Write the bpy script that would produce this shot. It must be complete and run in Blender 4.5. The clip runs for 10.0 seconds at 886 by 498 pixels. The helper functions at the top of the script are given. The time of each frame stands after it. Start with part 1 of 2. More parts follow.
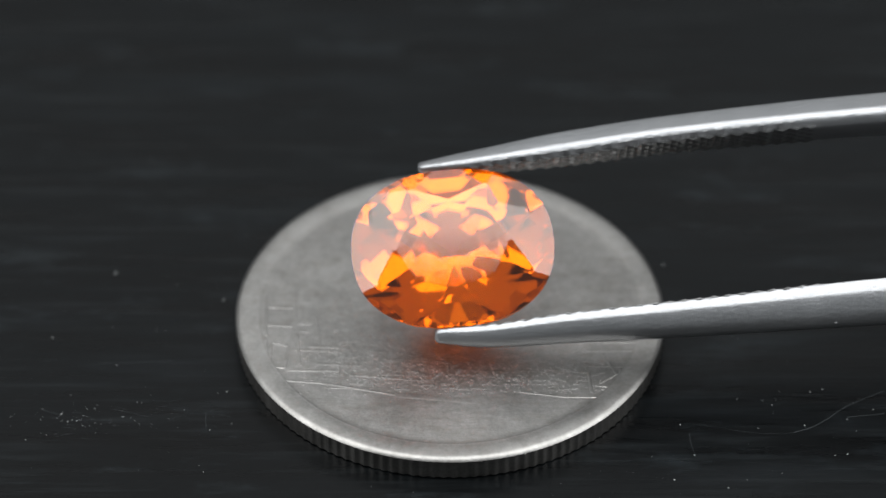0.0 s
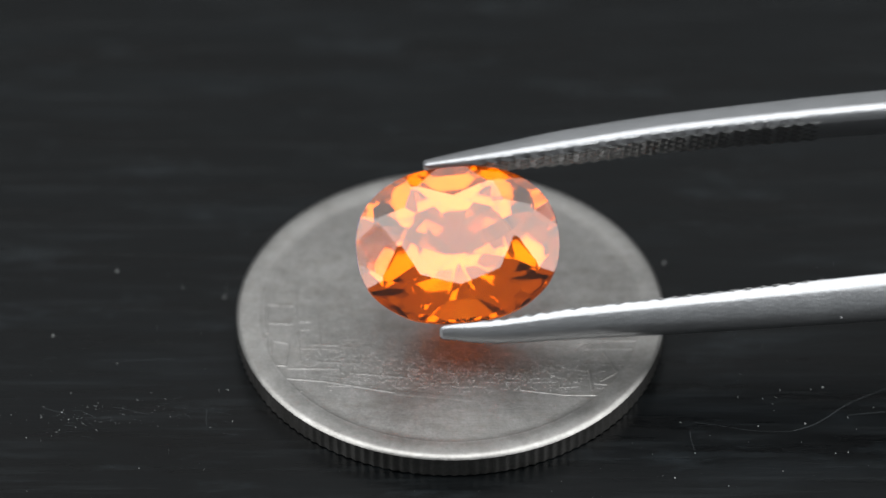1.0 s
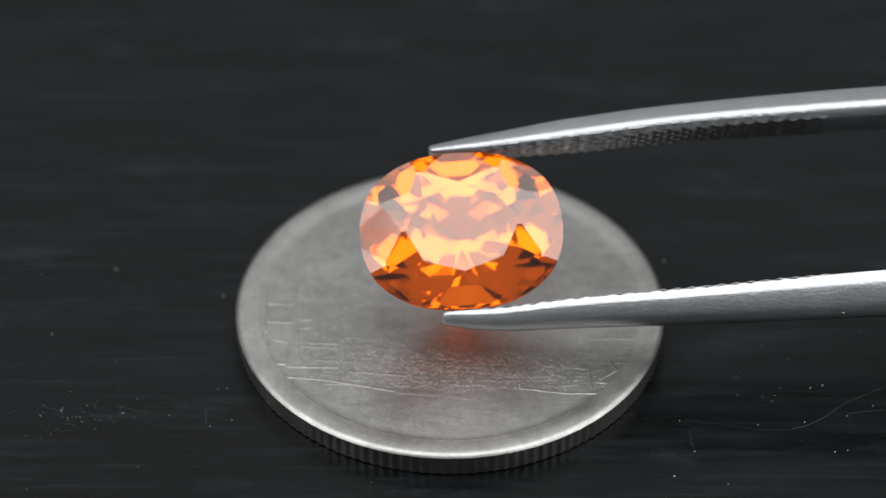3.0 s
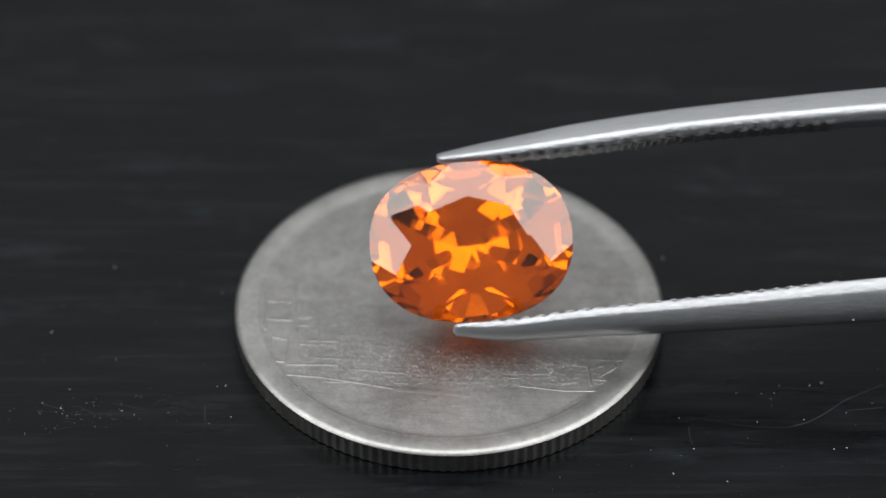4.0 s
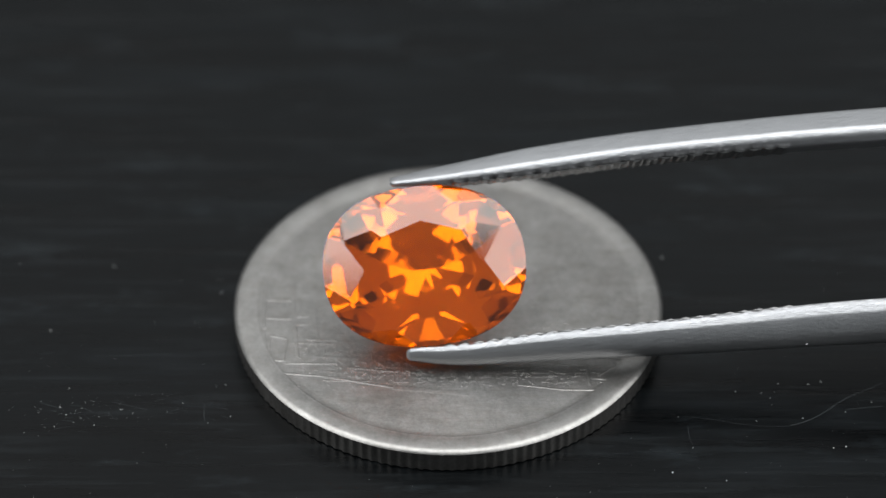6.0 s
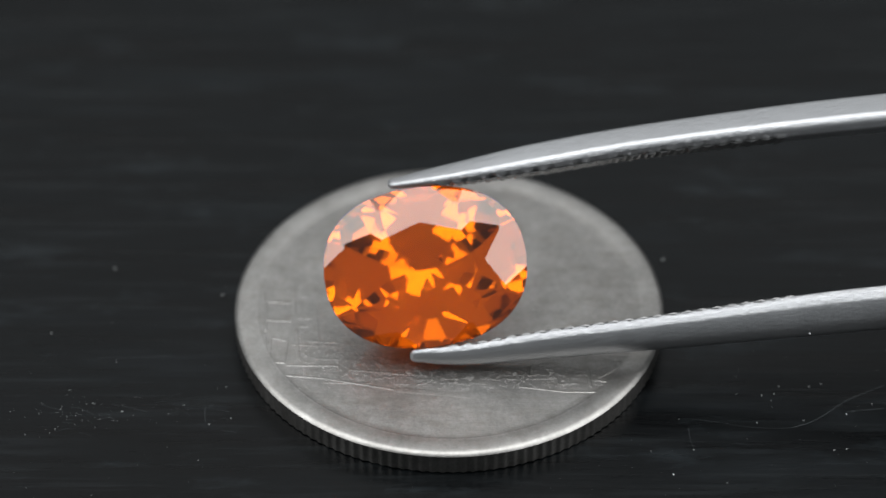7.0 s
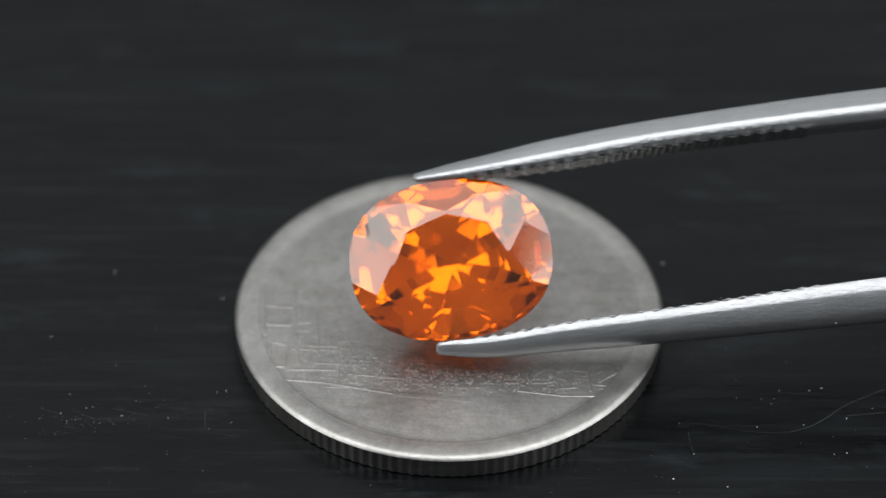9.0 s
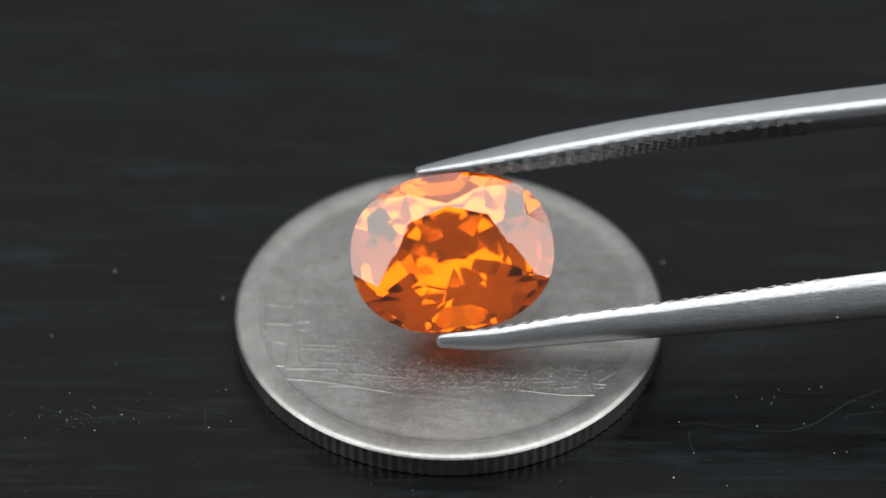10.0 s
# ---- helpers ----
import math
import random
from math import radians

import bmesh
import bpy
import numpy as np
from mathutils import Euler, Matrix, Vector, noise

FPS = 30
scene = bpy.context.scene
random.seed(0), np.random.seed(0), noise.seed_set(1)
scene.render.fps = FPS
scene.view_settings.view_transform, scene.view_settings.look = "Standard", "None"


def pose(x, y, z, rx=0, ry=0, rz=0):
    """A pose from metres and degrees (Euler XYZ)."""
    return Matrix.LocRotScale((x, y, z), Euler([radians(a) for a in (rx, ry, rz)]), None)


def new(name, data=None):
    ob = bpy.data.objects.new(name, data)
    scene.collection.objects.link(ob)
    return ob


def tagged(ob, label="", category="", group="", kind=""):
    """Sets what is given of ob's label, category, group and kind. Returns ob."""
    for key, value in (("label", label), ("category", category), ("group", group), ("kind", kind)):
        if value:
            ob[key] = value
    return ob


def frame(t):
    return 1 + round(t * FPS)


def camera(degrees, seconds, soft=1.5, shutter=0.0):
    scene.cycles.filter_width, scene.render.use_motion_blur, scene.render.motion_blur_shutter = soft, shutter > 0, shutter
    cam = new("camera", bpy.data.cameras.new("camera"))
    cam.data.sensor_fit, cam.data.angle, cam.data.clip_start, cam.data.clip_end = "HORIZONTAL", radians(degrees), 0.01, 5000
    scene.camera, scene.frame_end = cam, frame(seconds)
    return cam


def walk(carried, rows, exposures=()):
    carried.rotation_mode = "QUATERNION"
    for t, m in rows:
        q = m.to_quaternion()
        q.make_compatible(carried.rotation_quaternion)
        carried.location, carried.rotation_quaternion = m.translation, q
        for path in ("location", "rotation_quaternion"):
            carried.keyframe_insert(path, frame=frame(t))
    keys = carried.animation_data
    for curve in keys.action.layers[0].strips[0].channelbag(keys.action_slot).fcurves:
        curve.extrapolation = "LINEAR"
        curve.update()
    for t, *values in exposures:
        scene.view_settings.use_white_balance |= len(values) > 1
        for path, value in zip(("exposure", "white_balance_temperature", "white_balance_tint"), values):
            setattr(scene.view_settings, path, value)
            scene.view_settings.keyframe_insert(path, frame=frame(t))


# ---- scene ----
MM = 0.001
ELEV = 42.2            # height of the eye over the coin, degrees

cam = camera(14.0, 10.0, soft=1.5, shutter=0.5)
cam.data.dof.use_dof = True
cam.data.dof.focus_distance = 0.1945
cam.data.dof.aperture_fstop = 26.0
EYE = (0.0, -149.177, 136.516)   # millimetres
SHAKE = [(0, 48.849, 0.164), (0.5, 48.816, 0.151), (1, 48.816, 0.176), (1.5, 48.827, 0.182), (2, 48.827, 0.182), (2.5, 48.816, 0.182), (2.7, 48.805, 0.176), (3.8, 48.761, 0.145), (4, 48.751, 0.145), (4.5, 48.740, 0.145), (5, 48.783, 0.145), (5.5, 48.729, 0.127), (5.7, 48.729, 0.127), (6.8, 48.761, 0.139), (7, 48.767, 0.145), (7.5, 48.816, 0.158), (8, 48.767, 0.145), (8.5, 48.783, 0.145), (9, 48.833, 0.145), (9.5, 48.816, 0.145), (10, 48.816, 0.145)]
walk(cam, [(t, pose(EYE[0] * MM, EYE[1] * MM, EYE[2] * MM, rx, 0, rz)) for t, rx, rz in SHAKE])

# ---- light: a wide strip light over the bench in a dim grey room, and an added fill panel ----
world = bpy.data.worlds.new("world")
scene.world = world
world.use_nodes = True
wn = world.node_tree.nodes
wn["Background"].inputs[0].default_value = (0.88, 0.96, 1.0, 1)
wn["Background"].inputs[1].default_value = 0.20


def area_lamp(name, eye, sx, sy, watts, colour=(0.975, 0.99, 1.0)):
    data = bpy.data.lights.new(name, "AREA")
    data.shape, data.size, data.size_y, data.energy, data.color = "RECTANGLE", sx, sy, watts, colour
    ob = new(name, data)
    ob.matrix_world = pose(*eye)
    return ob


RADIANCE = 4.6
for name, x, y, sx, sy in (("overhead_light", 0, -0.0375, 0.40, 0.165), ("side_light", -0.40, -0.0925, 0.39, 0.275), ("side_light", 0.40, -0.0925, 0.39, 0.275)):
    area_lamp(name, (x, y, 0.25), sx, sy, RADIANCE * math.pi * sx * sy)
area_lamp("rear_light", (0, 0.09, 0.25), 0.9, 0.09, 2.0 * math.pi * 0.9 * 0.09)
# added panel, no known lamp; it greys the coin and brightens the far table
area_lamp("back_fill", (0, 0.31, 0.25), 0.50, 0.26, 0.85 * math.pi * 0.50 * 0.26)


# ---- materials ----
def nodes_of(name):
    m = bpy.data.materials.new(name)
    m.use_nodes = True
    nt = m.node_tree
    b = nt.nodes["Principled BSDF"]
    return m, nt, b


def put(nt, kind, **values):
    n = nt.nodes.new(kind)
    for k, v in values.items():
        n.inputs[k].default_value = v
    return n


def coords(nt, scale=(1, 1, 1), rot=(0, 0, 0)):
    tc = nt.nodes.new("ShaderNodeTexCoord")
    mp = nt.nodes.new("ShaderNodeMapping")
    mp.inputs["Scale"].default_value = scale
    mp.inputs["Rotation"].default_value = rot
    nt.links.new(tc.outputs["Object"], mp.inputs["Vector"])
    return mp.outputs["Vector"]


def noise_tex(nt, vec, scale, detail=4, rough=0.6):
    n = put(nt, "ShaderNodeTexNoise", Scale=scale, Detail=detail, Roughness=rough)
    nt.links.new(vec, n.inputs["Vector"])
    return n.outputs["Fac"]


def ramp(nt, fac, stops):
    r = nt.nodes.new("ShaderNodeValToRGB")
    e = r.color_ramp.elements
    while len(e) < len(stops):
        e.new(0.5)
    for el, (p, c) in zip(e, stops):
        el.position = p
        el.color = (c, c, c, 1) if isinstance(c, (int, float)) else (*c, 1)
    nt.links.new(fac, r.inputs["Fac"])
    return r.outputs["Color"]


def bump(nt, height, strength, dist, normal=None):
    b = put(nt, "ShaderNodeBump", Strength=strength, Distance=dist)
    nt.links.new(height, b.inputs["Height"])
    if normal:
        nt.links.new(normal, b.inputs["Normal"])
    return b.outputs["Normal"]


def math_node(nt, op, a, b):
    n = nt.nodes.new("ShaderNodeMath")
    n.operation = op
    for i, v in enumerate((a, b)):
        if isinstance(v, (int, float)):
            n.inputs[i].default_value = v
        else:
            nt.links.new(v, n.inputs[i])
    return n.outputs[0]


def mat_wood():
    m, nt, b = nodes_of("black_stained_wood")
    tilt = (0, 0, radians(-3))
    grain = noise_tex(nt, coords(nt, (70, 700, 700), tilt), 1.0, 7, 0.7)
    wide = noise_tex(nt, coords(nt, (18, 170, 170), tilt), 1.0, 4, 0.6)
    fine = noise_tex(nt, coords(nt, (500, 5000, 5000), tilt), 1.0, 3, 0.6)
    smudge = noise_tex(nt, coords(nt, (90, 260, 200)), 1.0, 6, 0.75)
    mix = math_node(nt, "ADD", math_node(nt, "MULTIPLY", grain, 0.35), math_node(nt, "MULTIPLY", wide, 0.65))
    dark = ramp(nt, mix, [(0.36, (0.0002, 0.0003, 0.0004)), (0.52, (0.0006, 0.0011, 0.0014)), (0.68, (0.0036, 0.0050, 0.0060))])
    worn = nt.nodes.new("ShaderNodeMixRGB")
    nt.links.new(ramp(nt, smudge, [(0.55, 0.0), (0.76, 1.0)]), worn.inputs[0])
    nt.links.new(dark, worn.inputs[1])
    worn.inputs[2].default_value = (0.0090, 0.0118, 0.0135, 1)
    thread = noise_tex(nt, coords(nt, (80, 1500, 1500), (0, 0, radians(-2))), 1.0, 5, 0.65)
    streaked = nt.nodes.new("ShaderNodeMixRGB")
    nt.links.new(ramp(nt, thread, [(0.52, 0.0), (0.80, 0.8)]), streaked.inputs[0])
    nt.links.new(worn.outputs[0], streaked.inputs[1])
    streaked.inputs[2].default_value = (0.0085, 0.0105, 0.0115, 1)
    col = streaked.outputs[0]
    nt.links.new(col, b.inputs["Base Color"])
    nt.links.new(ramp(nt, grain, [(0.3, 0.22), (0.7, 0.40)]), b.inputs["Roughness"])
    b.inputs["Specular IOR Level"].default_value = 0.145
    n1 = bump(nt, grain, 0.35, 0.00012)
    nt.links.new(bump(nt, fine, 0.3, 0.00003, n1), b.inputs["Normal"])
    return m


def mat_coin(name, rough, worn, pale=1.0):
    m, nt, b = nodes_of(name)
    v = coords(nt)
    big = noise_tex(nt, v, 220, 4, 0.6)
    mid = noise_tex(nt, v, 1100, 5, 0.75)
    grit = noise_tex(nt, v, 5200, 4, 0.7)
    brushed = noise_tex(nt, coords(nt, (500, 7000, 3000), (0, 0, radians(4))), 1.0, 3, 0.6)
    nt.links.new(ramp(nt, math_node(nt, "ADD", math_node(nt, "MULTIPLY", big, 0.30), math_node(nt, "ADD", math_node(nt, "MULTIPLY", mid, 0.35), math_node(nt, "MULTIPLY", grit, 0.35))),
                      [(p, tuple(pale * k for k in q)) for p, q in ((0.36, (0.20, 0.195, 0.186)), (0.50, (0.282, 0.274, 0.263)), (0.64, (0.37, 0.361, 0.347)))]), b.inputs["Base Color"])
    grime = math_node(nt, "ADD", math_node(nt, "MULTIPLY", noise_tex(nt, coords(nt, (420, 1100, 800)), 1.0, 7, 0.75), 0.6), math_node(nt, "MULTIPLY", noise_tex(nt, v, 2600, 4, 0.75), 0.35))
    soiled = nt.nodes.new("ShaderNodeMixRGB")
    soiled.blend_type = "MULTIPLY"
    nt.links.new(math_node(nt, "MULTIPLY", ramp(nt, grime, [(0.46, 0.0), (0.60, 1.0)]), 0.5 * worn), soiled.inputs[0])
    nt.links.new(b.inputs["Base Color"].links[0].from_socket, soiled.inputs[1])
    soiled.inputs[2].default_value = (0.62, 0.57, 0.52, 1)
    nt.links.new(soiled.outputs[0], b.inputs["Base Color"])
    b.inputs["Metallic"].default_value = 1.0
    nt.links.new(ramp(nt, big, [(0.3, rough - 0.03), (0.7, rough + 0.04)]), b.inputs["Roughness"])
    n0 = bump(nt, noise_tex(nt, v, 1500, 5, 0.7), 0.4 * worn, 0.00005)
    n1 = bump(nt, grit, 0.32 * worn, 0.00003, n0)
    nt.links.new(bump(nt, brushed, 0.35 * worn, 0.00002, n1), b.inputs["Normal"])
    return m


def mat_steel(name, rough, colour=(0.62, 0.62, 0.63)):
    m, nt, b = nodes_of(name)
    v = coords(nt, (600, 9000, 9000))
    streak = noise_tex(nt, v, 1.0, 4, 0.6)
    blot = noise_tex(nt, coords(nt), 900, 3, 0.6)
    b.inputs["Base Color"].default_value = (*colour, 1)
    b.inputs["Metallic"].default_value = 0.86          # finely scratched: part of the light scatters
    nt.links.new(ramp(nt, math_node(nt, "ADD", math_node(nt, "MULTIPLY", streak, 0.5), math_node(nt, "MULTIPLY", blot, 0.5)),
                      [(0.3, rough - 0.06), (0.7, rough + 0.1)]), b.inputs["Roughness"])
    pits = noise_tex(nt, coords(nt, (2200, 4200, 4200)), 1.0, 5, 0.75)
    nt.links.new(bump(nt, pits, 0.6, 0.00006, bump(nt, streak, 0.45, 0.00002)), b.inputs["Normal"])
    return m


def mat_gem(name, haze, milk):
    m = bpy.data.materials.new(name)
    m.use_nodes = True
    nt = m.node_tree
    nt.nodes.remove(nt.nodes["Principled BSDF"])
    body = nt.nodes.new("ShaderNodeBsdfRefraction")
    gloss = nt.nodes.new("ShaderNodeBsdfGlossy")
    fres = nt.nodes.new("ShaderNodeFresnel")
    mix = nt.nodes.new("ShaderNodeMixShader")
    for n in (body, fres):
        n.inputs["IOR"].default_value = 1.80
    body.inputs["Roughness"].default_value = 0.015
    gloss.inputs["Roughness"].default_value = 0.0
    gloss.inputs["Color"].default_value = (1.0, 0.965, 0.92, 1)
    cloud = noise_tex(nt, coords(nt), 420, 3, 0.6)
    nt.links.new(ramp(nt, cloud, [(0.3, GEM_DEEP), (0.7, GEM_PALE)]), body.inputs["Color"])
    silk = nt.nodes.new("ShaderNodeBsdfRefraction")           # light strewn by fine inclusions
    silk.inputs["IOR"].default_value = 1.80
    silk.inputs["Roughness"].default_value = 0.32
    nt.links.new(ramp(nt, cloud, [(0.3, GEM_DEEP), (0.7, GEM_PALE)]), silk.inputs["Color"])
    both = nt.nodes.new("ShaderNodeMixShader")
    both.inputs[0].default_value = haze
    nt.links.new(body.outputs[0], both.inputs[1])
    nt.links.new(silk.outputs[0], both.inputs[2])
    glow = nt.nodes.new("ShaderNodeBsdfTranslucent")          # the milky body of the stone
    glow.inputs["Color"].default_value = (1.0, 0.35, 0.004, 1)
    milky = nt.nodes.new("ShaderNodeMixShader")
    milky.inputs[0].default_value = milk
    nt.links.new(both.outputs[0], milky.inputs[1])
    nt.links.new(glow.outputs[0], milky.inputs[2])
    nt.links.new(fres.outputs[0], mix.inputs[0])
    nt.links.new(milky.outputs[0], mix.inputs[1])
    nt.links.new(gloss.outputs[0], mix.inputs[2])
    nt.links.new(mix.outputs[0], nt.nodes["Material Output"].inputs["Surface"])
    return m


def mat_plain(name, colour, rough):
    m, nt, b = nodes_of(name)
    n = noise_tex(nt, coords(nt), 40, 4, 0.6)
    nt.links.new(ramp(nt, n, [(0.3, tuple(c * 0.85 for c in colour)), (0.7, tuple(min(1, c * 1.1) for c in colour))]), b.inputs["Base Color"])
    b.inputs["Roughness"].default_value = rough
    return m


GEM_DEEP, GEM_PALE = (0.99, 0.37, 0.003), (1.0, 0.44, 0.006)
WOOD = mat_wood()
COIN = mat_coin("worn_cupronickel", 0.43, 1.0, 0.90)
COIN_RIM = mat_coin("polished_cupronickel_rim", 0.40, 0.6, 1.02)
STEEL = mat_steel("brushed_steel", 0.33, (0.35, 0.355, 0.365))
STEEL_INNER = mat_steel("knurled_steel", 0.40, (0.20, 0.20, 0.20))
GEM = mat_gem("orange_garnet", 0.07, 0.20)
GEM_EDGE = mat_gem("frosted_garnet_girdle", 0.95, 0.19)
DUST = mat_plain("pale_dust", (0.75, 0.78, 0.76), 0.8)
LINT = mat_plain("grey_lint", (0.026, 0.03, 0.032), 0.9)
FLOOR = mat_plain("grey_floor", (0.25, 0.25, 0.25), 0.7)


# ---- building helpers ----
def mesh_of(bm, name, material, smooth=None):
    me = bpy.data.meshes.new(name)
    bm.normal_update()
    if smooth is not None:
        for f in bm.faces:
            f.smooth = True
        for e in bm.edges:
            if len(e.link_faces) == 2 and e.calc_face_angle(0) > radians(smooth):
                e.smooth = False
    bm.to_mesh(me)
    bm.free()
    me.materials.append(material)
    return me


def part(name, bm, material, parent, label="", smooth=None):
    ob = new(name, mesh_of(bm, name, material, smooth))
    ob.parent = parent
    return tagged(ob, label)


def thing(name, label, category, group="", kind=""):
    return tagged(new(name), label, category, group, kind)


def box(bm, x0, x1, y0, y1, z0, z1, bevel=0.0):
    made = bmesh.ops.create_cube(bm, size=1.0)["verts"]
    for v in made:
        v.co = Vector((x0 if v.co.x < 0 else x1, y0 if v.co.y < 0 else y1, z0 if v.co.z < 0 else z1))
    if bevel:
        edges = list({e for v in made for e in v.link_edges})
        bmesh.ops.bevel(bm, geom=edges, offset=bevel, segments=2, affect="EDGES", profile=0.5)


# ---- the bench: a black-stained board on legs, and the floor under it ----
def bench():
    t = thing("table", "black-stained wooden table with fine scuffed grain", "table")
    bm = bmesh.new()
    box(bm, -0.6, 0.6, -0.4, 0.4, -0.028, 0, 0.002)
    t.location.z = COIN_FOOT * MM
    part("tabletop", bm, WOOD, t)
    for sx in (-1, 1):
        for sy in (-1, 1):
            bm = bmesh.new()
            box(bm, sx * 0.54 - 0.03, sx * 0.54 + 0.03, sy * 0.34 - 0.03, sy * 0.34 + 0.03, -0.75, -0.0282, 0.002)
            part("leg", bm, WOOD, t)
    bm = bmesh.new()
    box(bm, -3, 3, -3, 3, -0.80, -0.75)
    fl = new("floor", mesh_of(bm, "floor", FLOOR))
    fl.location.z = COIN_FOOT * MM
    tagged(fl, "plain grey floor under the table", "floor", kind="structure")


# ---- the coin ----
COIN_T, REEDS = 1.25, 136
COIN_FOOT = -0.15                                             # underside of the coin and top of the table


def lathe(bm, profile, steps, wobble=None):
    rings = []
    for k in range(steps):
        a = 2 * math.pi * k / steps
        ring = []
        for i, (r, z) in enumerate(profile):
            rr = r + (wobble(k, i) if wobble else 0)
            ring.append(bm.verts.new((rr * math.cos(a) * MM, rr * math.sin(a) * MM, z * MM)))
        rings.append(ring)
    for k in range(steps):
        a, b = rings[k], rings[(k + 1) % steps]
        for i in range(len(profile) - 1):
            bm.faces.new((a[i], b[i], b[i + 1], a[i + 1]))
    return rings


def ridge(bm, x0, y0, x1, y1, width, height, z):
    """A low raised line with sloped flanks, in millimetres, on a face at height z."""
    d = Vector((x1 - x0, y1 - y0))
    if d.length < 1e-6:
        return
    d.normalize()
    n = Vector((-d.y, d.x)) * width / 2
    base = [(x0, y0), (x1, y1)]
    low, high = [], []
    for (x, y), s in zip(base, (-1, 1)):
        for q in (1, -1):
            low.append(bm.verts.new(((x + n.x * q + d.x * s * width * 0.5) * MM, (y + n.y * q + d.y * s * width * 0.5) * MM, (z - 0.01) * MM)))
            high.append(bm.verts.new(((x + n.x * q * 0.45) * MM, (y + n.y * q * 0.45) * MM, (z + height) * MM)))
    bm.faces.new((high[0], high[1], high[3], high[2]))
    for i, j in ((0, 1), (1, 3), (3, 2), (2, 0)):
        bm.faces.new((low[i], low[j], high[j], high[i]))


def coin():
    c = thing("coin", "worn silver-grey metal coin with reeded edge on the table", "coin")
    field = COIN_T - 0.07
    bm = bmesh.new()
    lathe(bm, [(0.001, COIN_FOOT), (11.78, COIN_FOOT), (11.86, COIN_FOOT + 0.05), (11.86, COIN_T - 0.12)], 180)
    part("body", bm, COIN, c, smooth=35)
    # face: slightly dished field rising to the rim
    bm = bmesh.new()
    lathe(bm, [(0.001, field + 0.004), (4, field + 0.003), (8, field + 0.001), (10.2, field), (10.5, field - 0.012), (10.65, field + 0.02)], 180)
    part("field", bm, COIN, c, smooth=40)
    bm = bmesh.new()
    lathe(bm, [(10.65, field + 0.02), (10.76, COIN_T - 0.045), (10.95, COIN_T - 0.012), (11.3, COIN_T), (11.62, COIN_T - 0.004), (11.73, COIN_T - 0.03), (11.85, COIN_T - 0.09), (11.93, COIN_T - 0.18),
               (11.86, COIN_T - 0.2)], 200)
    part("rim", bm, COIN_RIM, c, "rim rubbed bright by wear", smooth=60)
    # reeding on the edge
    bm = bmesh.new()
    per = 6
    shape = (0.0, 0.02, 0.058, 0.058, 0.02, 0.0)
    lathe(bm, [(11.80, COIN_FOOT + 0.02), (11.86, COIN_FOOT + 0.05), (11.86, COIN_T - 0.2), (11.80, COIN_T - 0.15)], REEDS * per, lambda k, i: shape[k % per] if i in (1, 2) else 0)
    part("reeded_edge", bm, COIN_RIM, c, smooth=30)
    # what is left of the struck design: worn raised lines
    bm = bmesh.new()
    rnd = random.Random(5)
    z = field + 0.004
    h = 0.009
    def line(x0, y0, x1, y1, width=0.20, tall=1.0):
        one = bmesh.new()
        ridge(one, x0, y0, x1, y1, width * rnd.uniform(0.8, 1.25), h * tall * rnd.uniform(0.7, 1.2), z)
        part("raised_line", one, COIN, c)

    # framed panels beside the rim
    for x0, y0, x1, y1 in ((-10.15, 0.29, -8.69, 0.2), (-8.67, 1.48, -8.6, -0.65), (-10.09, -1.21, -8.79, -1.3), (-8.36, -1.11, -7.73, -1.11), (-8.28, -1.72, -7.81, -1.72), (-10.77, -2.24, -10.19, -2.51),
                           (-9.84, -2.65, -8.99, -2.88), (-9.84, -2.65, -9.92, -4.58), (-8.86, -2.97, -9.02, -4.71), (-9.98, -4.62, -9.11, -4.66), (-7.43, -0.64, -7.17, -2.97), (-10.22, -4.12, -10.0, -4.17),
                           (-8.2, 0.77, -7.85, 0.72), (-10.21, 1.24, -10.15, -2.05), (-10.19, -2.51, -10.01, -3.98), (-8.46, -2.04, -8.25, -4.34)):
        line(x0, y0, x1, y1)
    # long steps under the worn picture
    for x0, y0, x1, y1 in ((-9.2, -5.66, -6.81, -5.92), (-6.81, -5.92, -2.94, -6.81), (-8.86, -4.89, -6.06, -4.93), (-7.77, -2.97, -6.11, -3.05), (-6.12, -2.55, -3.31, -2.54), (-6.11, -3.15, -3.29, -3.41),
                           (-5.96, -2.82, -4.24, -2.77), (-8.6, -3.25, -6.1, -3.33), (-2.98, -3.41, 0.14, -4.32), (-3.6, -3.97, -0.49, -4.14), (-7.32, -4.34, -4.83, -4.52), (-5.44, -5.24, -2.34, -5.6),
                           (0.14, -4.77, 3.24, -4.99)):
        line(x0, y0, x1, y1, 0.2, 0.8)
    line(-2.94, -6.81, 1.06, -7.29, 0.45, 0.5)
    # strokes and hatching on the other side
    for x0, y0, x1, y1 in ((6.67, -4.17, 7.13, -4.16), (7.29, -4.12, 8.16, -4.12), (8.6, -4.11, 9.72, -4.11), (7.86, -6.06, 9.09, -6.2), (6.29, -6.96, 8.6, -6.96), (9.09, -6.11, 9.38, -4.75), (7.58, -4.98, 7.72, -6.56),
                           (7.49, -2.6, 10.77, -2.59), (7.31, -3.29, 10.4, -3.24), (7.28, -4.48, 10.0, -4.57), (8.4, -3.52, 9.12, -5.11), (9.12, -5.11, 8.17, -5.88), (6.36, -3.75, 7.49, -2.6), (3.84, -6.57, 6.29, -6.96),
                           (5.1, -4.76, 7.58, -5.03), (5.5, -1.5, 5.8, -1.5), (6.4, -1.65, 6.75, -1.65)):
        line(x0, y0, x1, y1, 0.17, 0.75)
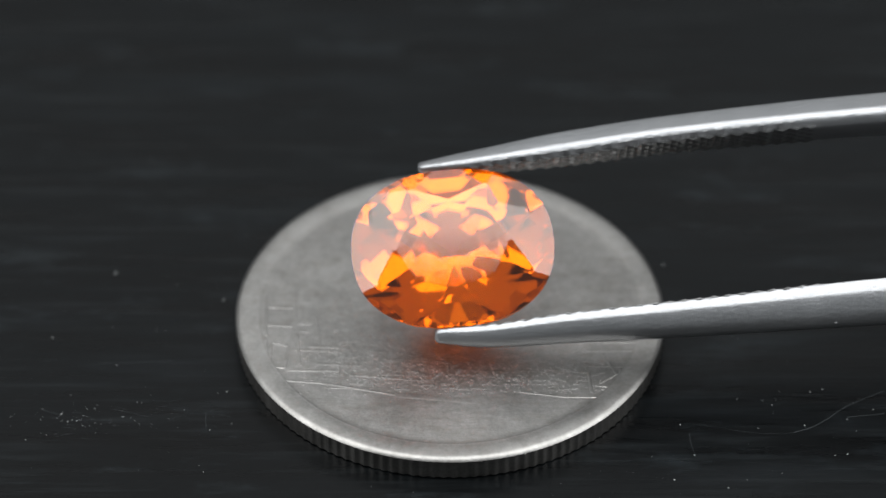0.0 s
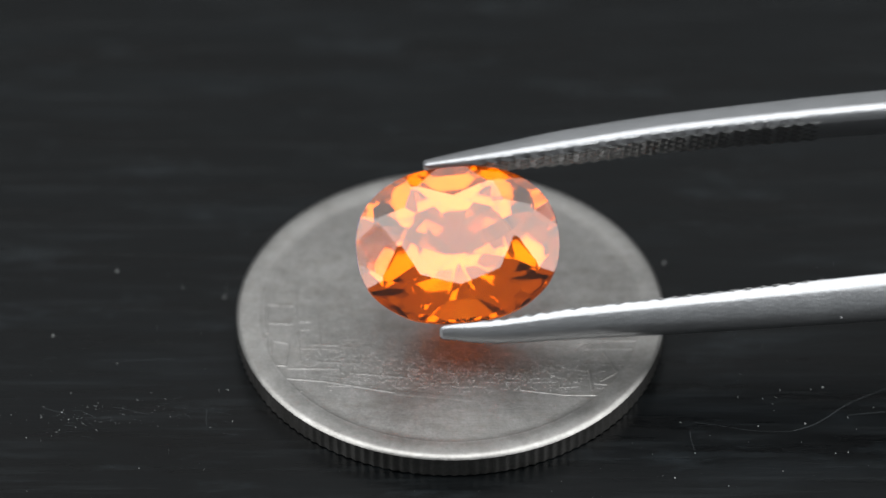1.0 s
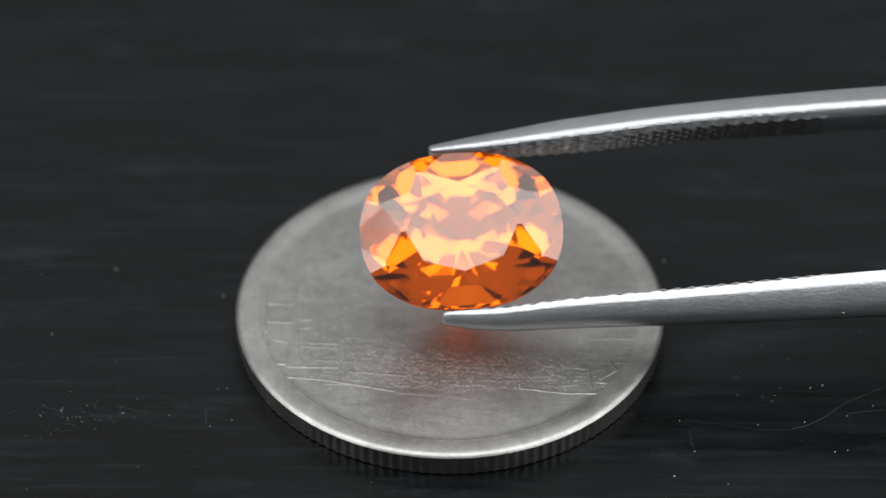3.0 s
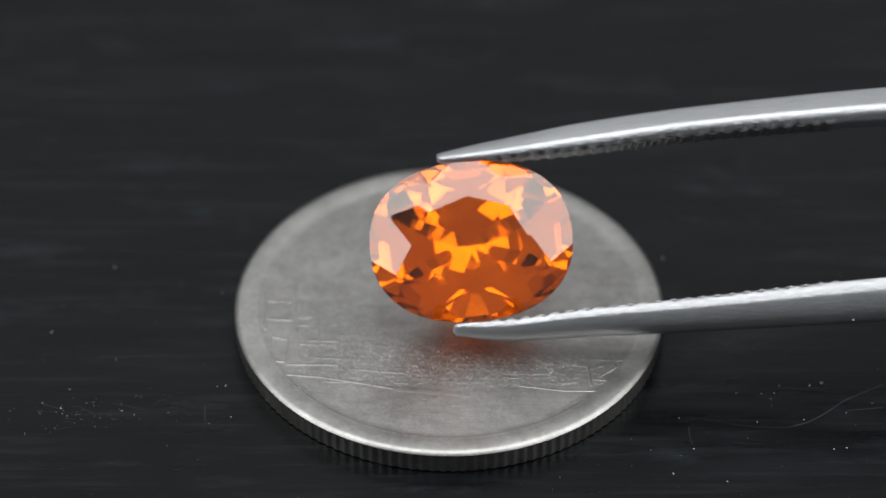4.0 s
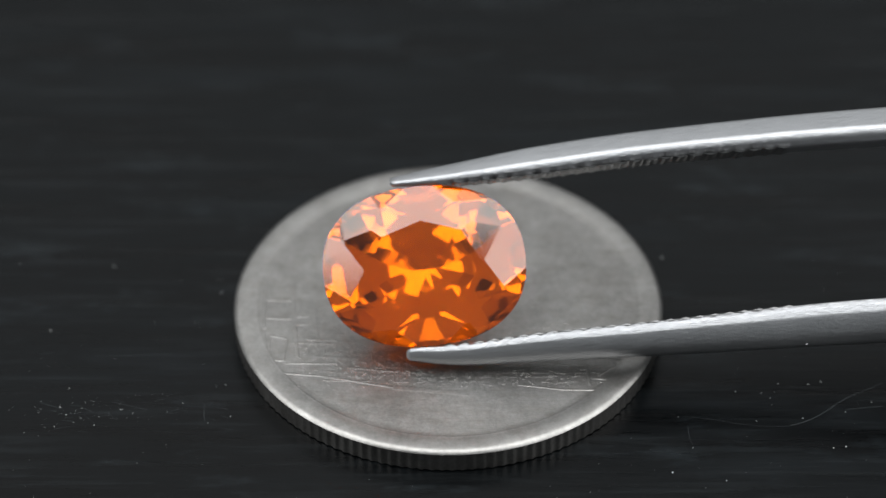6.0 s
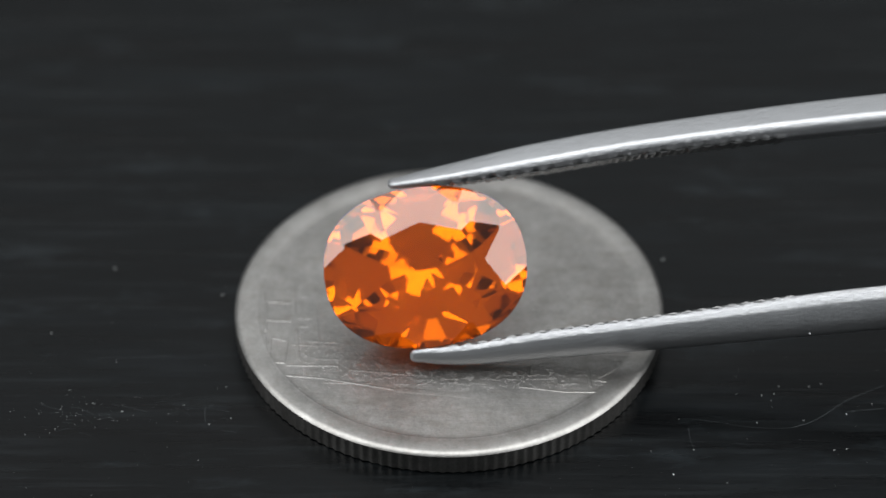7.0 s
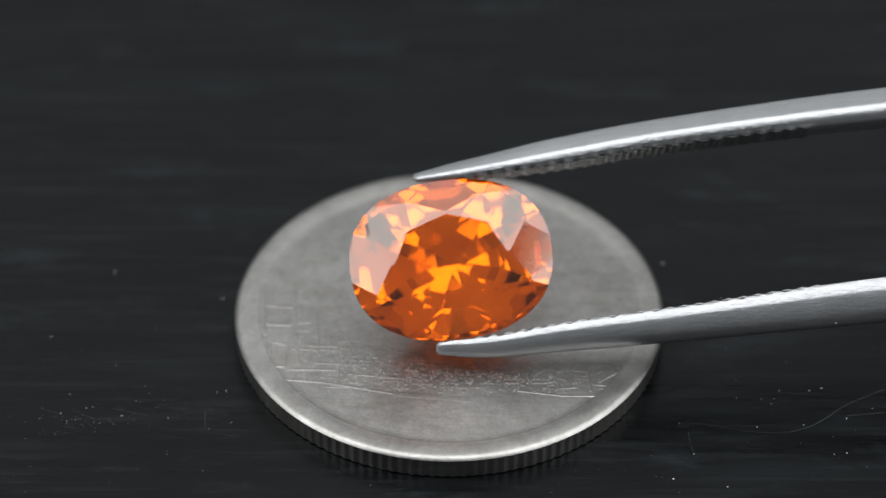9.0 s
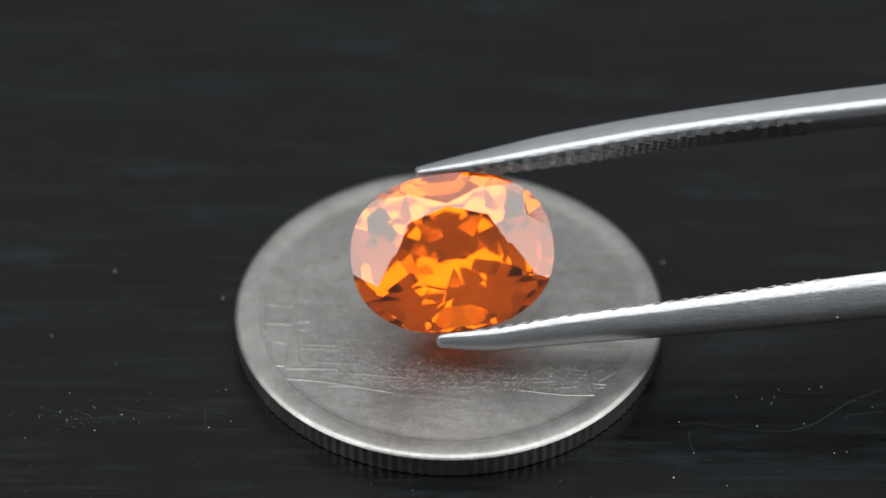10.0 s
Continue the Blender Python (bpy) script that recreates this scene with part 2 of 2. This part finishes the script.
    # fine worn strokes across the middle
    for row in range(13):
        y = -2.0 - row * 0.36
        x = -6.8 + rnd.uniform(0, 1)
        while x < 7.0:
            length = rnd.uniform(0.25, 1.3)
            if rnd.random() < 0.55:
                ridge(bm, x, y + rnd.uniform(-0.08, 0.08), x + length, y + rnd.uniform(-0.1, 0.04), rnd.uniform(0.08, 0.16), h * rnd.uniform(0.2, 0.5), z)
            if rnd.random() < 0.35:
                ridge(bm, x, y, x + rnd.uniform(-0.06, 0.06), y + rnd.uniform(0.2, 0.5), 0.12, h * rnd.uniform(0.3, 0.7), z)
            x += length + rnd.uniform(0.1, 0.6)
    # rough crust of small raised grains between the strokes
    for k in range(3200):
        x, y = rnd.gauss(0.3, 4.6), rnd.gauss(-4.0, 1.35)
        if abs(x) < 8.4 and -6.8 < y < -0.6:
            a, length = rnd.uniform(-0.5, 0.5), rnd.uniform(0.03, 0.13)
            ridge(bm, x, y, x + length * math.cos(a), y + length * math.sin(a), rnd.uniform(0.05, 0.12), h * rnd.uniform(0.2, 0.9), z)
    tagged(part("relief", bm, COIN, c, "worn raised strokes of the struck design"), kind="stuff")
    c.location = (-0.04 * MM, 0.42 * MM, 0.00002)
    c.scale = (1.003, 1.003, 1)
    return c


# ---- the gemstone: oval mixed cut ----
GEM_A, GEM_B = 5.57, 4.40


def gem():
    bm = bmesh.new()
    bmesh.ops.create_cube(bm, size=3.0)

    def cut(az, slope, at_r, at_z):
        """Cuts by a facet of the unit round stone that slopes by so many degrees and passes through radius at_r at height at_z."""
        s = math.sin(radians(slope))
        n = Vector((s * math.cos(az), s * math.sin(az), math.cos(radians(slope))))
        full = (abs(math.cos(az)) ** Q + abs(math.sin(az)) ** Q) ** (1 / Q)      # fuller corners than an ellipse
        p = Vector((at_r * full * math.cos(az), at_r * full * math.sin(az), at_z))
        res = bmesh.ops.bisect_plane(bm, geom=bm.verts[:] + bm.edges[:] + bm.faces[:], plane_co=p, plane_no=n, clear_outer=True, dist=1e-5)
        edges = [e for e in res["geom_cut"] if isinstance(e, bmesh.types.BMEdge)]
        if len(edges) > 2:
            bmesh.ops.contextual_create(bm, geom=edges)

    cut(0, 0, 0, CROWN)                                       # table
    for k in range(64):                                       # girdle
        cut(2 * math.pi * (k + 0.5) / 64, 90, 0.995, 0)
    for k in range(8):                                        # crown mains and stars
        cut(2 * math.pi * k / 8, 20.5, 0.99, 0.045)
    for k in range(16):                                       # upper girdle facets
        cut(2 * math.pi * (k + 0.5) / 16, 25.0, 0.985, 0.045)
    for k in range(8):
        cut(2 * math.pi * (k + 0.5) / 8, 12.5, 0.495, CROWN)
    rnd = random.Random(21)                                   # hand-cut pavilion: steps of slightly uneven facets
    for count, off, slope, r, z in ((8, 0.0, 57, 0.97, -0.03), (16, 0.5, 58, 0.99, -0.03), (16, 0.5, 49.5, 0.91, -0.155), (8, 0.0, 44, 0.84, -0.22), (8, 0.0, 39, 0.52, -0.535), (8, 0.5, 37.5, 0.33, -0.685)):
        for k in range(count):
            cut(2 * math.pi * (k + off) / count + radians(rnd.uniform(-1, 1)), 180 - slope + rnd.uniform(-0.6, 0.6), r * rnd.uniform(0.992, 1.005), z)
    bmesh.ops.remove_doubles(bm, verts=bm.verts[:], dist=1e-4)
    bmesh.ops.recalc_face_normals(bm, faces=bm.faces[:])
    turn = Matrix.Rotation(radians(3.5), 3, "Z")              # the stone sits a little askew in the jaws
    for v in bm.verts:
        v.co = turn @ Vector((v.co.x * GEM_A, v.co.y * GEM_B, v.co.z * 4.9)) * MM
    g = thing("gemstone", "faceted oval orange gemstone held between steel tweezer tips", "gemstone")
    bm.normal_update()
    for name, low, high in (("table_facet", 0.97, 2), ("crown", 0.1, 0.97), ("girdle", -0.1, 0.1), ("pavilion", -2, -0.1)):
        one = bm.copy()
        one.normal_update()
        drop = [f for f in one.faces if not low < f.normal.z <= high]
        bmesh.ops.delete(one, geom=drop, context="FACES")
        part(name, one, GEM_EDGE if name == "girdle" else GEM, g)
    bm.free()
    return g


CROWN = 0.203
Q = 1.76


# ---- the tweezers ----
def curve_at(stations, x):
    """Smooth values between the stations at x (cubic, with slopes from the neighbours)."""
    n = len(stations)
    k = 0
    while k < n - 2 and x > stations[k + 1][0]:
        k += 1
    p0, p1 = stations[k], stations[k + 1]
    pa, pb = stations[max(k - 1, 0)], stations[min(k + 2, n - 1)]
    h = p1[0] - p0[0]
    u = min(1.0, max(0.0, (x - p0[0]) / h))
    out = []
    for i in range(1, len(p0)):
        s0 = (p1[i] - pa[i]) / (p1[0] - pa[0]) * h
        s1 = (pb[i] - p0[i]) / (pb[0] - p0[0]) * h
        out.append((2 * u ** 3 - 3 * u ** 2 + 1) * p0[i] + (u ** 3 - 2 * u ** 2 + u) * s0 + (3 * u ** 2 - 2 * u ** 3) * p1[i] + (u ** 3 - u ** 2) * s1)
    return out


LEAN = 0.037            # the jaws come towards the eye by this much along their length
BEHIND = -0.45         # the jaws grip below the girdle
#   x, inner face, thickness, half width, half width of the back
UPPER = [(-1.77, 4.58, 0.28, 0.34, 0.24), (-1.70, 4.49, 0.44, 0.44, 0.32), (-1.5, 4.43, 0.54, 0.54, 0.36), (-1.1, 4.42, 0.64, 0.62, 0.36), (0.3, 4.42, 0.95, 0.76, 0.30), (1.9, 4.48, 1.18, 0.93, 0.34), (6.2, 4.80, 1.62, 1.22, 0.44), (12.4, 5.42, 1.72, 1.52, 0.62),
         (23.8, 6.03, 1.92, 1.95, 0.95), (45, 6.6, 2.0, 3.2, 2.2), (80, 5.0, 1.7, 4.6, 3.8), (118, 0.9, 1.2, 4.2, 3.6)]
LOWER = [(-1.12, -4.60, 0.36, 0.34, 0.26), (-1.05, -4.50, 0.56, 0.44, 0.36), (-0.85, -4.45, 0.68, 0.52, 0.44), (-0.4, -4.43, 0.76, 0.58, 0.48), (0.6, -4.42, 0.92, 0.70, 0.54), (2.3, -4.32, 1.12, 0.84, 0.60), (6.0, -3.90, 1.44, 1.04, 0.68), (12.2, -3.42, 1.78, 1.15, 0.74),
         (23.5, -2.51, 2.32, 1.28, 0.80), (45, -1.9, 2.3, 3.2, 2.2), (80, -1.2, 1.7, 4.6, 3.8), (118, -0.1, 1.2, 4.2, 3.6)]


def prong_mesh(stations, sign, lean):
    bm = bmesh.new()
    xs, x = [], stations[0][0]
    while x < 118:
        xs.append(x)
        x += 0.12 if x < 0 else 0.13 if x < 20 else 0.4 if x < 26 else 3.0
    rings = []
    for x in xs + [118]:
        y, t, w, wb = curve_at(stations, x)
        notch = 0.0
        if sign > 0:
            wb *= 0.8
        if 1.2 < x < 19.0:                                    # the ends of the teeth break the inner edge
            notch = 0.11 * min(1.0, (x - 1.2) / 1.5) * (1 - abs(math.sin(math.pi * x / 0.78))) + 0.03 * math.sin(x * 5.3)
        if sign > 0:
            side = [(notch, w - 0.20 * t), (t * 0.05 + notch, w - 0.13 * t), (t * 0.17 + notch * 0.3, w), (t * 0.25, w + 0.014 * t), (t * 0.33, w + 0.014 * t)]
            half = side + [(t * 0.42, w - t * lean), (t * 0.48, w * 0.97 - t * (lean + 0.02)), (t * 0.93, wb + 0.04), (t * 0.98, wb - 0.06), (t, wb * 0.4)]
        else:
            notch *= 0.6
            side = [(notch, w - 0.05), (0.03 + notch, w - 0.01), (t * 0.10 + notch * 0.8, w)]
            half = side + [(t * 0.27, w - t * lean), (t * 0.34, w * 0.985 - t * lean), (t * 0.70, w * 0.84), (t * 0.82, w * 0.66), (t * 0.93, w * 0.45), (t, w * 0.2)]
        prof = [(a, -z) for a, z in half] + half[::-1]
        rings.append([bm.verts.new((x * MM, (y + sign * a - 0.006 * x) * MM, (z + BEHIND + LEAN * x) * MM)) for a, z in prof])
    for a, b in zip(rings, rings[1:]):
        n = len(a)
        for i in range(n):
            bm.faces.new((a[i], a[(i + 1) % n], b[(i + 1) % n], b[i]))
    bm.faces.new(rings[0])
    bm.faces.new(rings[-1])
    bmesh.ops.recalc_face_normals(bm, faces=bm.faces[:])
    return bm


def teeth_mesh(stations, sign, x0, x1):
    """Crossed knurling on the inner face: rows of small pyramids."""
    bm = bmesh.new()
    pitch = 0.80
    x, row = x0, 0
    while x < x1:
        y, t, w, wb = curve_at(stations, x)
        n = max(2, int(2 * w / pitch))
        step = 2 * w / n
        for k in range(n + (row % 2)):
            zc = -w + step * (k + (0.0 if row % 2 else 0.5))
            zc = min(max(zc, -w + 0.05), w - 0.05)
            top = bm.verts.new((x * MM, (y - sign * 0.07 - 0.006 * x) * MM, (zc + BEHIND + LEAN * x) * MM))
            base = []
            for dx, dz in ((-1, 0), (0, 1), (1, 0), (0, -1)):
                zz = min(max(zc + dz * step * 0.5, -w), w)
                base.append(bm.verts.new(((x + dx * pitch * 0.5) * MM, (y + sign * 0.03 - 0.006 * x) * MM, (zz + BEHIND + LEAN * x) * MM)))
            for i in range(4):
                bm.faces.new((base[i], base[(i + 1) % 4], top))
        x += pitch * 0.5
        row += 1
    bmesh.ops.recalc_face_normals(bm, faces=bm.faces[:])
    return bm


def tweezers():
    t = thing("tweezers", "brushed steel gem tweezers with knurled inner jaws", "tweezers")
    for stations, sign, lean in ((UPPER, 1, 0.004), (LOWER, -1, -0.05)):
        pr = part("prong", prong_mesh(stations, sign, lean), STEEL, t, smooth=40)
        tagged(part("knurling", teeth_mesh(stations, sign, 0.9, 20.0), STEEL_INNER, pr, "fine crossed teeth on the inner face"), kind="stuff")
    for x, along in ((18.3, 0.34), (20.6, 0.95)):
        y, th, w, wb = curve_at(LOWER, x)
        bm = bmesh.new()
        zz = (w if along < 0.5 else wb) + BEHIND + LEAN * x
        m = Matrix.Translation((x * MM, (y - th * along - 0.006 * x) * MM, zz * MM)) @ Matrix.Diagonal((0.08 * MM, 0.03 * MM, 0.025 * MM, 1))
        bmesh.ops.create_icosphere(bm, subdivisions=2, radius=1.0, matrix=m)
        part("burr", bm, STEEL, t, "bright raised burr on the steel", smooth=60)
    bm = bmesh.new()
    box(bm, 112 * MM, 122 * MM, -1.9 * MM, 1.6 * MM, -0.2 * MM, 7.4 * MM, 0.5 * MM)
    part("weld", bm, STEEL, t)
    return t


# ---- dust, lint and scuffs on the board ----
def dust():
    bm = bmesh.new()
    rnd = random.Random(11)
    spots = [(-21.2, -6.9, 1.2), (-21.6, -8.4, 1.3), (-21.2, -9.0, 1.0), (-18.2, -8.6, 1.5), (-17.5, -8.9, 1.0), (-12.5, -6.6, 1.3), (-13.0, -6.7, 0.9), (-12.1, -9.1, 1.0), (-13.3, -9.6, 1.0), (-23.4, -10.4, 0.9), (-18.8, -4.5, 0.9),
             (16.0, -7.1, 1.1), (17.4, -7.2, 1.1), (17.9, -7.6, 1.1), (18.1, -7.1, 1.0), (18.4, -6.5, 1.0), (20.1, -6.5, 1.6), (20.8, -6.3, 1.7), (17.0, -9.4, 1.5), (13.4, -11.5, 1.4), (12.7, -9.1, 1.0), (19.6, -9.2, 1.1), (22.0, -8.7, 1.2),
             (23.5, -7.9, 1.1), (21.1, -11.5, 1.3), (21.8, -11.4, 1.3), (12.2, -13.4, 1.7), (15.1, -14.0, 1.4), (12.38, 4.04, 2.2), (-19.4, 3.22, 1.8), (-13.07, 0.97, 1.4), (-22.63, -2.23, 1.4)]
    for _ in range(320):
        spots.append((rnd.uniform(-27, 27), rnd.uniform(-17, 4), rnd.uniform(0.2, 0.6)))
    for _ in range(110):
        spots.append((rnd.gauss(-20, 2.6), rnd.gauss(-8.7, 0.7), rnd.uniform(0.2, 0.8)))
    for x, y, s in spots:
        x, y = x * 0.985, y + 1.8
        if x * x + y * y < 12.3 ** 2:
            continue
        r = 0.027 * s * MM
        turn = Matrix.Translation((x * MM, y * MM, r * 0.55)) @ Euler((rnd.uniform(0, 3), rnd.uniform(0, 3), 0)).to_matrix().to_4x4() @ Matrix.Diagonal((r, r * rnd.uniform(0.5, 1), r * rnd.uniform(0.5, 0.9), 1))
        bmesh.ops.create_icosphere(bm, subdivisions=1, radius=1.0, matrix=turn)
    ob = new("dust", mesh_of(bm, "dust", DUST))
    ob.location.z = COIN_FOOT * MM
    tagged(ob, "pale dust specks scattered on the black table", "dust", kind="stuff")


def fibre(points, radius, label):
    cu = bpy.data.curves.new("lint_fibre", "CURVE")
    cu.dimensions = "3D"
    cu.bevel_depth, cu.bevel_resolution = radius * MM, 1
    sp = cu.splines.new("NURBS")
    sp.points.add(len(points) - 1)
    for p, (x, y) in zip(sp.points, points):
        p.co = (x * MM, y * MM, radius * MM * 0.9, 1)
    sp.use_endpoint_u = True
    sp.order_u = 3
    cu.materials.append(LINT)
    ob = new("lint_fibre", cu)
    ob.location.z = COIN_FOOT * MM
    tagged(ob, label, "lint", "lint on the table")


def lint():
    fibre([(23.9, -4.62), (22.38, -5.43), (21.41, -6.06), (20.55, -6.92), (19.44, -7.71), (18.6, -7.95)], 0.018, "long pale grey lint fibre lying bent on the table")
    fibre([(18.6, -7.95), (17.85, -8.06), (16.03, -7.91), (14.6, -7.5), (13.2, -7.3)], 0.005, "thin grey lint fibre lying curled on the table")
    fibre([(23.74, -6.43), (22.68, -6.57), (21.68, -6.72)], 0.015, "short thin grey lint fibre on the table")
    fibre([(13.0, -8.0), (13.0, -8.9), (13.2, -9.5)], 0.008, "short straight grey lint fibre on the table")
    fibre([(-13.36, -6.4), (-13.4, -7.0), (-13.31, -7.6)], 0.010, "short straight grey lint fibre on the table")
    fibre([(-22.44, -6.2), (-21.8, -6.5), (-21.17, -6.7)], 0.011, "short straight grey lint fibre on the table")
    fibre([(-18.5, -6.2), (-17.9, -6.35), (-17.34, -6.53), (-16.5, -6.8)], 0.012, "short bent grey lint fibre on the table")
    fibre([(-19.6, -2.5), (-19.0, -2.46), (-17.9, -2.5), (-15.4, -2.3)], 0.009, "pale straight grey lint fibre along the grain")
    rnd = random.Random(3)
    for _ in range(26):
        x, y, a, s = rnd.gauss(-18.6, 3.0), rnd.gauss(-6.9, 0.7), rnd.uniform(-0.9, 0.5), rnd.uniform(0.2, 0.9)
        fibre([(x, y), (x + s * 0.5 * math.cos(a), y + s * 0.5 * math.sin(a) + 0.05), (x + s * math.cos(a), y + s * math.sin(a))], rnd.uniform(0.004, 0.009), "tiny grey lint fibre in a scuffed patch")


bench()
coin()
stone = gem()
tongs = tweezers()
dust()
lint()

# ---- the stone and the tweezers turn together in an unseen grip ----
GRIP = [(0, 0.108, -0.673, 6.766, 10.4, 1.82), (0.2, 0.208, -1.049, 6.418, 5, 2.58), (0.3, 0.273, -1.076, 6.391, 4, 3.29), (0.5, 0.075, -0.837, 6.602, 7.9, 1.91), (0.7, 0.175, -0.21, 7.178, 20, 1.44), (0.8, 0.102, -0.171, 7.218, 22, 2.28),
        (1, 0.344, -0.615, 6.823, 12.7, 1.8), (1.2, 0.592, -0.717, 6.648, 3, 1.79), (1.3, 0.437, -0.741, 6.584, 1, 1.51), (1.5, 0.436, -0.419, 6.793, -7.8, 2.14), (1.7, 0.549, -0.55, 6.794, 4, 1.5), (1.8, 0.579, -0.508, 6.891, 9, 1.17),
        (2, 0.631, -0.459, 7.056, 19.7, 1.37), (2.2, 0.633, -0.018, 7.492, 30, 0.05), (2.3, 0.629, 0.27, 7.77, 32.5, 1.33), (2.4, 0.596, 0.23, 7.75, 31, 0.99), (2.5, 0.68, -0.09, 7.48, 23.6, 1.01), (2.7, 0.491, -0.242, 7.312, 16, 0.56),
        (3.8, 1.131, 0.042, 7.388, 7, 0.73), (4, 1.164, -0.606, 6.766, 4.1, 1.69), (4.2, 1.133, -0.803, 6.564, -8, 1.42), (4.3, 1.011, -0.852, 6.508, -14, 1.6), (4.5, 0.591, -1.167, 6.198, 0, 2.36), (4.7, 0.546, -0.766, 6.709, 24, 0.88),
        (4.8, 0.541, -0.696, 6.845, 26, 0.98), (5, 0.429, -0.438, 7.226, 30, 1.61), (5.2, -0.718, -1.187, 6.426, 22, 0.8), (5.3, -1.008, -1.568, 6.021, 15.5, 1.34), (5.5, -1.263, -1.955, 5.55, 5.7, 2.93), (5.7, -1.378, -1.846, 5.648, 5, 1.69),
        (6.8, -1.179, -1.476, 5.975, -1.5, 3.21), (7, -1.341, -1.61, 5.852, 2.2, 3.63), (7.2, -1.172, -2.003, 5.542, 7, 3.61), (7.3, -0.873, -1.927, 5.634, 12, 4.7), (7.5, -0.15, -1.67, 5.914, 20.1, 3.81), (7.7, 0.232, -0.839, 6.648, 26, 3.77),
        (7.8, 0.332, -0.828, 6.648, 25, 3.26), (8, 0.272, -0.974, 6.495, 15.2, 3.53), (8.2, 0.1, -0.796, 6.584, 4, 2.62), (8.3, -0.024, -0.583, 6.74, -1, 2.92), (8.5, 0.044, -0.37, 6.861, -8.4, 3.86), (8.7, -0.118, -0.568, 6.731, -9, 2.77),
        (8.8, -0.088, -0.898, 6.457, -4, 2.98), (9, 0.063, -1.145, 6.284, 6.3, 3.79), (9.2, 0.098, -0.863, 6.544, 9, 2.5), (9.3, 0.066, -0.805, 6.599, 12, 3.58), (9.5, 0.189, -0.781, 6.625, 15, 3.69), (9.7, 0.07, -0.787, 6.625, 14, 2.84),
        (10, 0.131, -0.909, 6.52, 8.8, 3.38)]


def grip(x, y, z, tilt, roll):
    """The stone's pose: centre in millimetres, the girdle's tilt back from the eye and its roll, in degrees."""
    return pose(x * MM, y * MM, z * MM, 90 - ELEV) @ pose(0, 0, 0, 0, 0, roll) @ pose(0, 0, 0, -tilt)


def motions():
    rows = [(t, grip(x, y, z, tilt, roll)) for t, x, y, z, tilt, roll in GRIP]
    walk(stone, rows)
    walk(tongs, rows)


motions()
